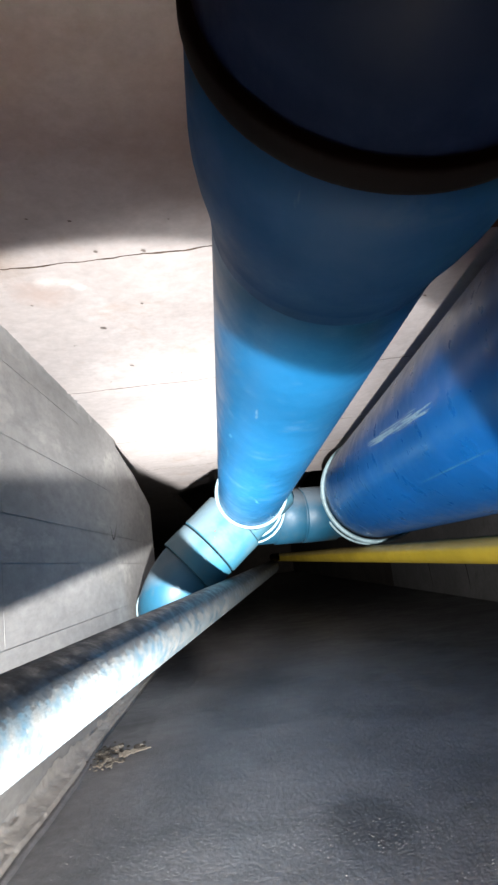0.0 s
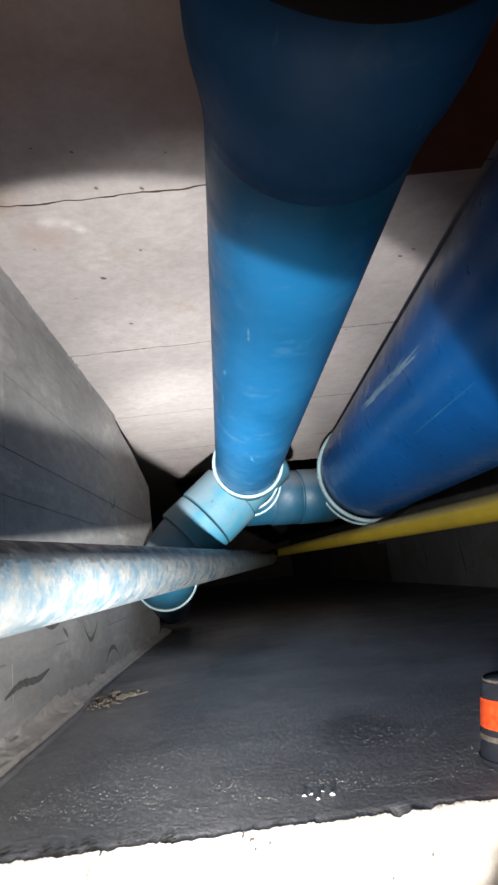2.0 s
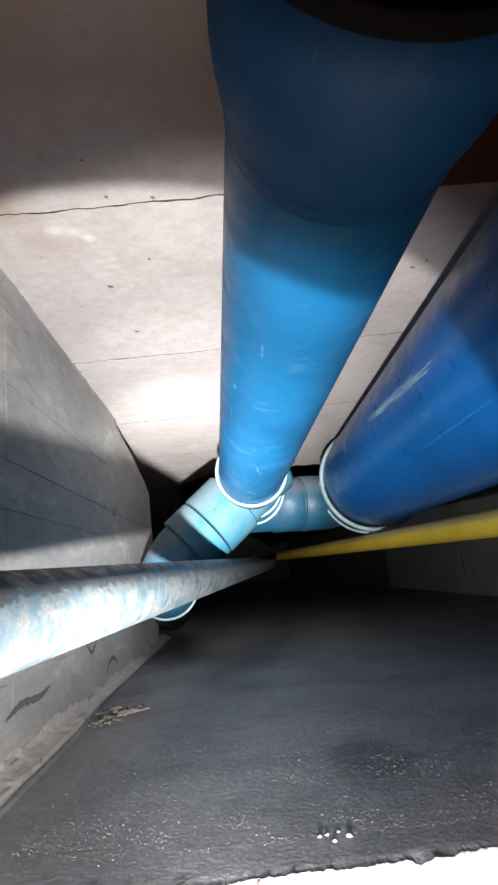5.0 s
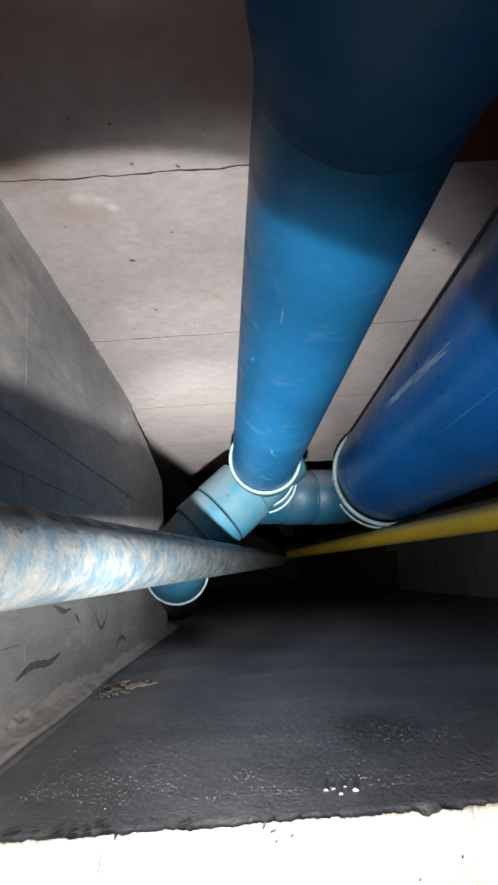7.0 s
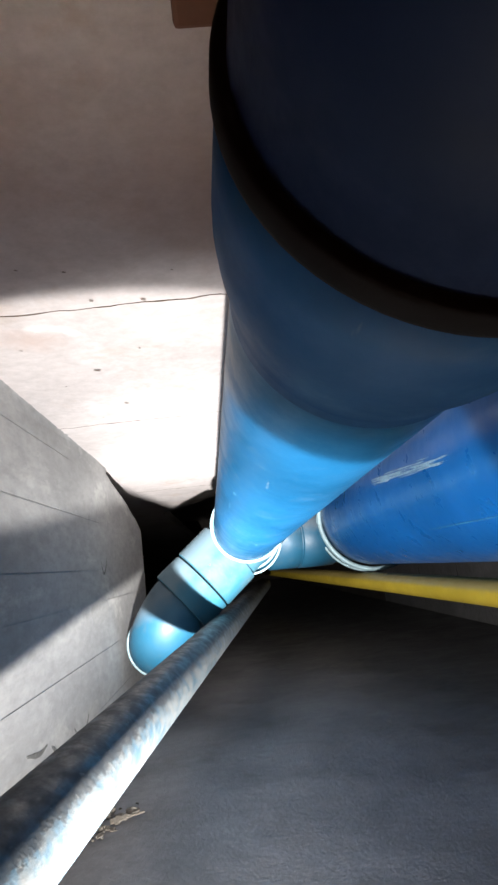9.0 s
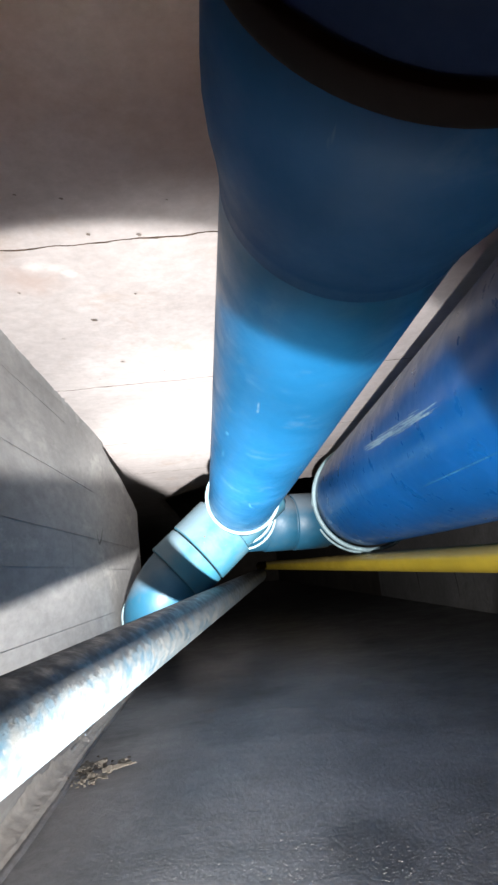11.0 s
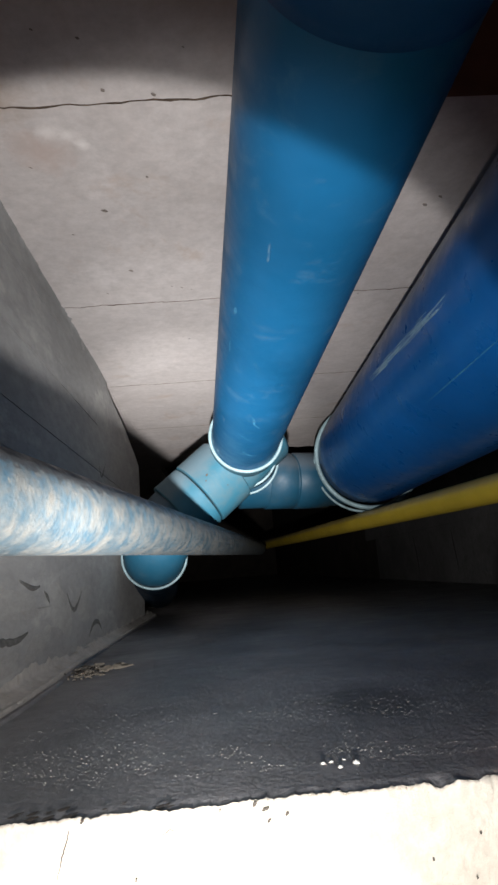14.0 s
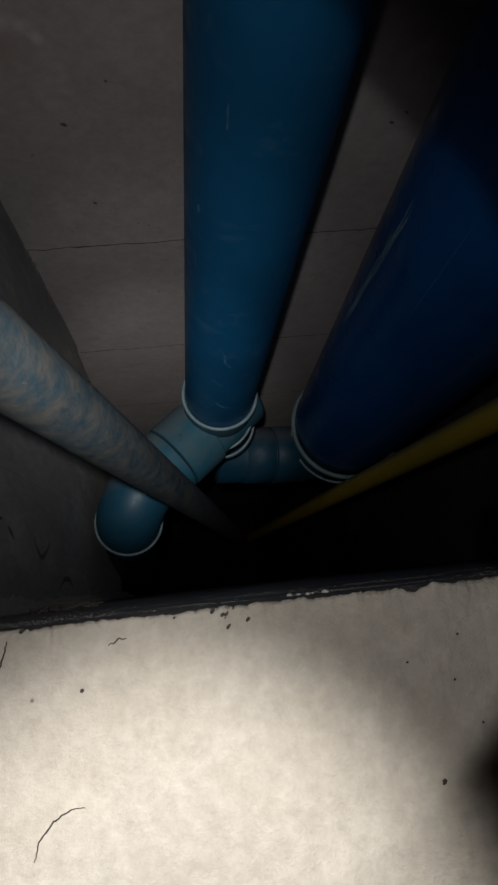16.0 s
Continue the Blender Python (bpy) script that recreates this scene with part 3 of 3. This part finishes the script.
def wide_pipe():
    t = thing("wide_pipe", (0, 0, 0), "wide deep blue PVC pipe with scuffs and a painted glint tight under the ceiling", "pipe")
    ys = spread(-0.9, 1.33, 50)
    part("pipe", tube([axis2(y) for y in ys], [0.1150] * len(ys), 96), BLUE_DEEP, t)
    rnd = random.Random(8)
    # pale streak: scuffs together with the torch's highlight painted in
    for k in range(64):
        y, dl = 0.48 + 0.25 * rnd.random(), rnd.uniform(0.02, 0.09)
        a = 184 - (y - 0.54) * 30 + rnd.gauss(0, 1.2)
        scuff_glint(t, axis2, 0.1150, [(y, a), (y + dl, a - 30 * dl + rnd.gauss(0, 0.25))], rnd.uniform(0.0002, 0.0007), SCUFF_GLINT)
    scuff_glint(t, axis2, 0.1150, [(0.42, 217), (0.64, 217)], 0.0005, RUB)
    part("lip", lip_ring(axis2(1.33) - Vector((0, 0, 0.005)), (0.009, 1, 0), 0.1195, 0.0052, 96), LIP, t, "pale chalky lip of the pipe end")
    ys = [1.335, 1.345, 1.36, 1.365]
    part("collar", tube([axis2(y) for y in ys], [0.098, 0.106, 0.106, 0.06], 72), BLUE, t, "blue reducer collar inside the pipe end")
    part("reducer_lip", lip_ring(axis2(1.385) - Vector((0.005, 0, 0.015)), (0.009, 1, 0), 0.1120, 0.0030, 96), LIP, t, "pale lip of the reducer")
    return t


def branch_fitting():
    t = thing("branch_fitting", (0, 0, 0), "pale cyan PVC branch fitting with grime and a drooping elbow", "pipe fitting")
    ax = (axis1(1.0) - axis1(0.9)).normalized()
    c = axis1(0.985)
    part("socket", tube([axis1(y) for y in (0.986, 0.99, 1.03, 1.050, 1.08)], [0.0605, 0.0612, 0.0605, 0.0575, 0.050], 64), CYAN, t)
    part("lip", lip_ring(c, ax, 0.0607, 0.0029, 72), LIP, t, "pale chalky lip round the pipe")
    p0 = Vector((0.030, 1.078, 0.300))
    d = Vector((-0.74, -0.10, -0.61)).normalized()
    at = lambda s: p0 + d * s
    part("body", tube([at(-0.07), at(-0.06), at(0.0), at(0.06)], [0.05, 0.0575, 0.0575, 0.057], 64), CYAN, t)
    part("coupling", tube([at(s) for s in (0.040, 0.0402, 0.0418, 0.0422, 0.1056, 0.1060, 0.1076, 0.1078)], [0.055, 0.0612, 0.0626, 0.0626, 0.0626, 0.0626, 0.0612, 0.054], 64), CYAN, t, "grimy pale cyan coupling band")
    part("band", tube([at(s) for s in (0.1106, 0.1108, 0.1124, 0.1128, 0.160, 0.1604, 0.162, 0.1622)], [0.054, 0.0598, 0.0614, 0.0614, 0.0618, 0.0618, 0.0604, 0.055], 64), CYAN, t, "dirty beige and cyan elbow socket")
    toward = (Vector((0, -1, -0.15)) - d * Vector((0, -1, -0.15)).dot(d)).normalized()
    across = d.cross(toward)
    for s, k, w in ((0.086, 0.25, 0.0030), (0.094, 0.14, 0.0022), (0.070, -0.35, 0.0018)):
        bm = bmesh.new()
        n = (toward * math.cos(k) + across * math.sin(k)).normalized()
        blob(bm, at(s) + n * 0.0624, -n, w, 0.0006, 0, 0.7)
        part("grime_spot", bm, GRIME_SHADE, t, "dark blot of grime")
    a = at(0.156)
    e = Vector((-0.141, 1.10, 0.130))
    out = Vector((-0.10, 0.97, -0.12)).normalized()
    pts = []
    for s in spread(0, 1, 14):
        pts.append((1 - s) ** 3 * a + 3 * (1 - s) ** 2 * s * (a + d * 0.035) + 3 * (1 - s) * s * s * (e - out * 0.060) + s ** 3 * e)
    part("elbow", tube(pts, [0.0555] * len(pts), 56), TEAL, t, "dirty teal elbow, darkened for shade, bending down and away")
    part("elbow_lip", lip_ring(e, out, 0.0572, 0.0024, 64), LIP, t, "pale lip of the elbow")
    part("outlet", tube([e - out * 0.012, e, e + out * 0.5], [0.052, 0.052, 0.052], 48), BLUE, t, "blue outlet pipe running off into the dark")
    for k, dx, dz in ((1.088, 0.004, -0.010), (1.112, 0.009, -0.017)):
        part("rib", lip_ring(axis1(k) + Vector((dx, 0, dz)), ax + Vector((0.35, 0, -0.1)), 0.0600, 0.0022, 64, 8), LIP, t, "pale moulded rib of the branch")
    q0, q1 = Vector((0.030, 1.405, 0.296)), Vector((0.330, 1.470, 0.290))
    g = q1 - q0
    part("arm", tube([q0, q0 + g * 0.5, q1], [0.0625, 0.0625, 0.0625], 64), ARM, t, "weathered blue branch arm to the wide pipe")
    part("arm_band", tube([q0 + g * s for s in (0.20, 0.202, 0.41, 0.415, 0.418)], [0.062, 0.0655, 0.0665, 0.0655, 0.062], 64), ARM, t, "weathered blue collar of the branch arm")
    part("arm_collar", tube([q0 + g * s for s in (0.428, 0.431, 0.435, 0.70, 0.705)], [0.062, 0.0665, 0.0675, 0.0675, 0.062], 64), ARM, t, "blue reducer collar beside the wide pipe")
    return t


def small_pipe():
    t = thing("small_pipe", (0, 0, 0), "thin blue PVC pipe crusted with dried cement slurry", "pipe")
    ys = spread(-0.30, 2.3, 70)
    part("pipe", tube([(-0.0832 + 0.1137 * (y - 0.54), y, 0.1371 + 0.0179 * (y - 0.54)) for y in ys], [0.0240] * len(ys), 48), SMALL, t)
    return t


def yellow_pipe():
    t = thing("yellow_pipe", (0, 0, 0), "yellow PVC conduit sagging slightly beside the wide pipe", "pipe")
    ys = spread(-0.9, 3.2, 70)
    part("pipe", tube([(0.3688 - 0.0758 * (y - 0.54), y, 0.1698 + 0.0138 * (y - 0.54)) for y in ys], [0.0194] * len(ys), 40), YELLOW, t)
    return t


drain_pipe()
wide_pipe()
branch_fitting()
small_pipe()
yellow_pipe()


# ---- loose things ----
def tin():
    """A tapering container: wider at the foot, with a worn rim and a torn orange label."""
    c, h = Vector((0.1610, 0.3020, -0.0008)), 0.046
    t = thing("tin_can", (0, 0, 0), "small dark tin with orange printed label on the slab", "tin can")
    up = lambda z: c + Vector((0, 0, z))
    wide = lambda z: 0.0285 - 0.0085 * z / h
    part("body", tube([up(z) for z in (0, 0.0015, 0.012, 0.030, h - 0.002, h, h - 0.006)], [wide(0) - 0.002, wide(0), wide(0.012), wide(0.030), wide(h), wide(h) - 0.001, wide(h) - 0.003], 48), DARK_TIN, t)
    part("rim", lip_ring(up(h), (0, 0, 1), wide(h) - 0.001, 0.0007, 56, 8), WORN, t, "thin worn pale rim")
    part("foot_ring", lip_ring(up(0.0022), (0, 0, 1), wide(0) + 0.0002, 0.0010, 56, 8), DARK_TIN, t)
    part("label_band", tube([up(0.020), up(0.028), up(0.036)], [wide(z) + 0.0005 for z in (0.020, 0.028, 0.036)], 48, cap=False), ORANGE, t, "orange label band")
    part("print_bar", tube([up(0.0135), up(0.0165)], [wide(0.0135) + 0.0005, wide(0.0165) + 0.0005], 48, cap=False), WORN, t, "scuffed dark brown printed bar")
    return t


def pebble(name, at, size, seed, label, category, group, material):
    bm = bmesh.new()
    bmesh.ops.create_icosphere(bm, subdivisions=1, radius=1)
    for v in bm.verts:
        k = 1 + 0.8 * rough_noise(v.co.x * 1.3 + seed, v.co.y * 1.3, v.co.z * 1.3)
        v.co = Vector((v.co.x * size[0] * k, v.co.y * size[1] * k, v.co.z * size[2] * k + size[2] * 0.8))
    ob = link(name, bm, material, smooth=False)
    ob.location = at
    return tagged(ob, label, category, group)


def batten():
    t = link("timber_batten", box((-0.002, -0.40, CEIL - 0.016), (0.050, 0.128, CEIL - 0.0018), 0.002), WOOD)
    tagged(t, "reddish brown timber batten nailed under the concrete planks", "batten")


def board():
    t = link("plywood_strip", box((0.150, -0.45, CEIL - 0.010), (0.246, 0.377, CEIL - 0.002), 0.001), WOOD)
    tagged(t, "rust brown plywood strip fixed under the concrete planks", "board")


batten()
board()
tin()
for i, (x, y, s) in enumerate(((0.0245, 0.287, 0.0017), (0.0285, 0.289, 0.0014), (0.0395, 0.284, 0.0018), (0.0310, 0.280, 0.0015), (0.0350, 0.291, 0.0010))):
    pebble("plaster_chip", (x, y, -0.0008), (s * 0.85, s * 0.7, s * 0.42), i * 3.7, "small white plaster chip lying on the damp slab", "chip", "chips on the slab", CHIP)


def rubble():
    """Flakes of fallen mortar curling off the fillet on to the slab, with crumbs round them."""
    rnd = random.Random(11)
    bm = bmesh.new()
    def flake(c, turn, length, width, thick, curl):
        n, rows = 7, []
        for k in range(n + 1):
            f = k / n
            w = width * (0.35 + 0.65 * math.sin(math.pi * (0.15 + 0.8 * f))) * rnd.uniform(0.45, 1.3)
            z = curl * f * f + 0.0007 * rnd.random()
            rows.append([bm.verts.new(c + turn @ Vector(p)) for p in ((length * f, -w, z), (length * f, w * rnd.uniform(0.6, 1.2), z + 0.0004), (length * f, w * 0.8, z + thick), (length * f, -w * 0.8, z + thick))])
        for a, b in zip(rows, rows[1:]):
            for j in range(4):
                bm.faces.new((a[j], b[j], b[(j + 1) % 4], a[(j + 1) % 4]))
        bm.faces.new(list(reversed(rows[0])))
        bm.faces.new(rows[-1])
    for x, y, a, l, w, curl in ((-0.170, 0.662, 0.05, 0.046, 0.0052, 0.001), (-0.168, 0.676, 0.30, 0.040, 0.0046, 0.003), (-0.176, 0.655, -0.15, 0.026, 0.0070, 0.002), (-0.180, 0.690, 0.55, 0.030, 0.0050, 0.002), (-0.176, 0.640, -0.35, 0.020, 0.0060, 0.001), (-0.184, 0.668, 0.9, 0.030, 0.0062, 0.004)):
        for k in range(3):
            at = Vector((x + 0.30 * l * k, y + rnd.gauss(0, 0.006), 0.0002 + 0.0025 * rnd.random()))
            flake(at, Euler((rnd.uniform(0.1, 0.7), rnd.gauss(0, 0.12), a + rnd.gauss(0, 0.5))).to_matrix(), l * rnd.uniform(0.25, 0.5), w * rnd.uniform(0.4, 1.0), 0.0012, curl * 0.4)
    for i in range(46):
        a = rnd.random()
        c = Vector((-0.182 + 0.045 * a * a + rnd.gauss(0, 0.004), 0.62 + 0.10 * rnd.random(), -0.0012 + 0.004 * rnd.random() * (1 - a)))
        flake(c, Euler((rnd.gauss(0, 0.3), rnd.gauss(0, 0.3), rnd.random() * 6)).to_matrix(), 0.0015 + rnd.expovariate(400), 0.0009 + rnd.expovariate(1200), 0.0011, 0.0005)
    ob = link("mortar_rubble", bm, RUBBLE)
    tagged(ob, "curled flakes and crumbs of fallen mortar at the wall foot", "rubble", kind="stuff")


def grit():
    """Fine pale grit scattered over the damp slab."""
    rnd = random.Random(3)
    bm = bmesh.new()
    for i in range(15000):
        x, y = rnd.uniform(-0.15, 0.22), 0.285 + abs(rnd.gauss(0, 0.085))
        if rough_noise(x * 16, y * 16, 3) < -0.12 + 0.35 * rnd.random():
            continue
        r = min(0.0009, 0.00016 + rnd.expovariate(6500))
        z = floor_z(x, y)
        t = rnd.random() * 6.283
        p = [bm.verts.new((x + r * math.cos(a + t), y + r * math.sin(a + t), z - 0.0002)) for a in (0.3, 2.4, 4.5)] + [bm.verts.new((x, y, z + r * 0.6))]
        for f in ((0, 1, 3), (1, 2, 3), (2, 0, 3)):
            bm.faces.new([p[k] for k in f])
    ob = link("grit", bm, GRIT)
    tagged(ob, "fine pale sand grit scattered on the damp slab", "grit", kind="stuff")


rubble()
grit()


# ---- pieces of the walls ----
def stroke(parent, pts, r, name="smear", material=GRIME_SHADE):
    fine = []
    for p, q in zip(pts, pts[1:]):
        for k in range(6):
            w = Vector(p).lerp(Vector(q), k / 6)
            fine.append(w + Vector((0.0008 * soft(w.x * 700, w.z * 700, 1), 0, 0.0008 * soft(w.x * 700, w.z * 700, 5))))
    pts = fine
    ob = link(name, tube(pts, [r * (0.4 + 0.6 * math.sin(math.pi * (i + 0.5) / len(pts))) for i in range(len(pts))], 8), material, parent)
    return ob


for pts in ([(-0.079, -0.078), (-0.077, -0.072), (-0.072, -0.066), (-0.066, -0.063), (-0.060, -0.063)], [(-0.092, -0.024), (-0.090, -0.016), (-0.088, -0.009), (-0.086, -0.004)], [(-0.050, -0.010), (-0.046, -0.008), (-0.043, -0.0085)]):
    stroke(FLOOR_OB, [(x, EDGE_Y - 0.0006, z) for x, z in pts], 0.0003, "crack")
def swipe(pts, r):
    """A broad dark trowel smear lying almost flush on the block wall."""
    p = [Vector((WALL_X, y, z)) for y, z in pts]
    p = [p[0] * 2 - p[1]] + p + [p[-1] * 2 - p[-2]]
    line = []
    for i in range(1, len(p) - 2):
        for k in range(8):
            t = k / 8
            line.append(0.5 * (2 * p[i] + (p[i + 1] - p[i - 1]) * t + (2 * p[i - 1] - 5 * p[i] + 4 * p[i + 1] - p[i + 2]) * t * t + (3 * p[i] - p[i - 1] - 3 * p[i + 1] + p[i + 2]) * t ** 3))
    n = len(line)
    radii = [r * (0.25 + 0.75 * math.sin(math.pi * (i + 0.5) / n)) * (1 + 0.5 * soft(i * 0.7, r * 900, 2)) for i in range(n)]
    bm = tube(line, radii, 10)
    for v in bm.verts:
        v.co.x = WALL_X + (v.co.x - WALL_X) * 0.06 + 0.0003
    link("smear", bm, SMEAR, LEFT, smooth=True)


def mortar_patch(y, z, length, height, tilt, seed):
    """A thin pale trowelled patch of mortar on the block wall."""
    bm = bmesh.new()
    n = 40
    ring, top = [], []
    for i in range(n):
        a = 2 * math.pi * i / n
        ca, sa = math.cos(a), math.sin(a)
        q = (abs(ca) ** 4 + abs(sa) ** 4) ** -0.25 * (1 + 0.22 * rough_noise(ca * 1.5 + seed, sa * 1.5, seed))
        yy, zz = q * ca * length / 2, q * sa * height / 2
        co = Vector((WALL_X, y + yy, z + zz + yy * tilt))
        ring.append(bm.verts.new(co))
        top.append(bm.verts.new(Vector((WALL_X + 0.00022, y + yy * 0.90, z + zz * 0.82 + yy * tilt))))
    bm.faces.new(top)
    for i in range(n):
        bm.faces.new((ring[i], ring[(i + 1) % n], top[(i + 1) % n], top[i]))
    bmesh.ops.recalc_face_normals(bm, faces=bm.faces[:])
    link("mortar_patch", bm, PATCH, LEFT, smooth=True)


swipe([(0.735, 0.083), (0.752, 0.068), (0.772, 0.062), (0.796, 0.072), (0.812, 0.084)], 0.0030)
swipe([(0.640, 0.088), (0.655, 0.080), (0.662, 0.074)], 0.0026)
swipe([(0.850, 0.022), (0.880, 0.036), (0.915, 0.036), (0.940, 0.022)], 0.0034)
swipe([(0.955, 0.280), (0.968, 0.262), (0.985, 0.266), (1.010, 0.290)], 0.0024)
swipe([(0.46, 0.044), (0.50, 0.050), (0.55, 0.047), (0.59, 0.052)], 0.0034)
swipe([(0.56, 0.100), (0.60, 0.092), (0.63, 0.094)], 0.0026)
for p in ((0.545, 0.078, 0.15, 0.026, -0.05, 1.3), (0.50, 0.028, 0.13, 0.018, 0.05, 4.1), (0.71, 0.064, 0.10, 0.050, -0.3, 7.7), (0.83, 0.066, 0.09, 0.046, 0.1, 2.9),
          (0.93, 0.205, 0.12, 0.034, 0.0, 8.8), (0.62, 0.038, 0.09, 0.022, 0.2, 6.5)):
    mortar_patch(*p)
block_wall(LEFT, WALL_X, 1, [-0.01, 0.072, 0.146, 0.220, 0.266, 0.342], 0.10, 1.0, 0.46, SMEARED, 0.0006)
block_wall(LEFT, WALL_X, 1, [0.342, 0.418, 0.449], 0.10, 0.62, 0.46, SMEARED, 0.0006)
# right wall blocks, shade painted into their grey
block_wall(RIGHT, 0.726, -1, [0.0, 0.19, 0.38, 0.57], 0.3, 2.9, 0.39, SHADED_CEMENT, 0.0014, 0.0004)
for y, lean in ((2.35, 0.03), (1.95, 0.02), (1.63, -0.03), (1.40, 0.02), (1.12, -0.02)):
    stroke(RIGHT, [(0.7285, y + lean * k + 0.012 * soft(y * 9, k * 3, 4), 0.012 + 0.175 * k) for k in spread(0, 1, 7)], 0.0045, "crack", CRACK)
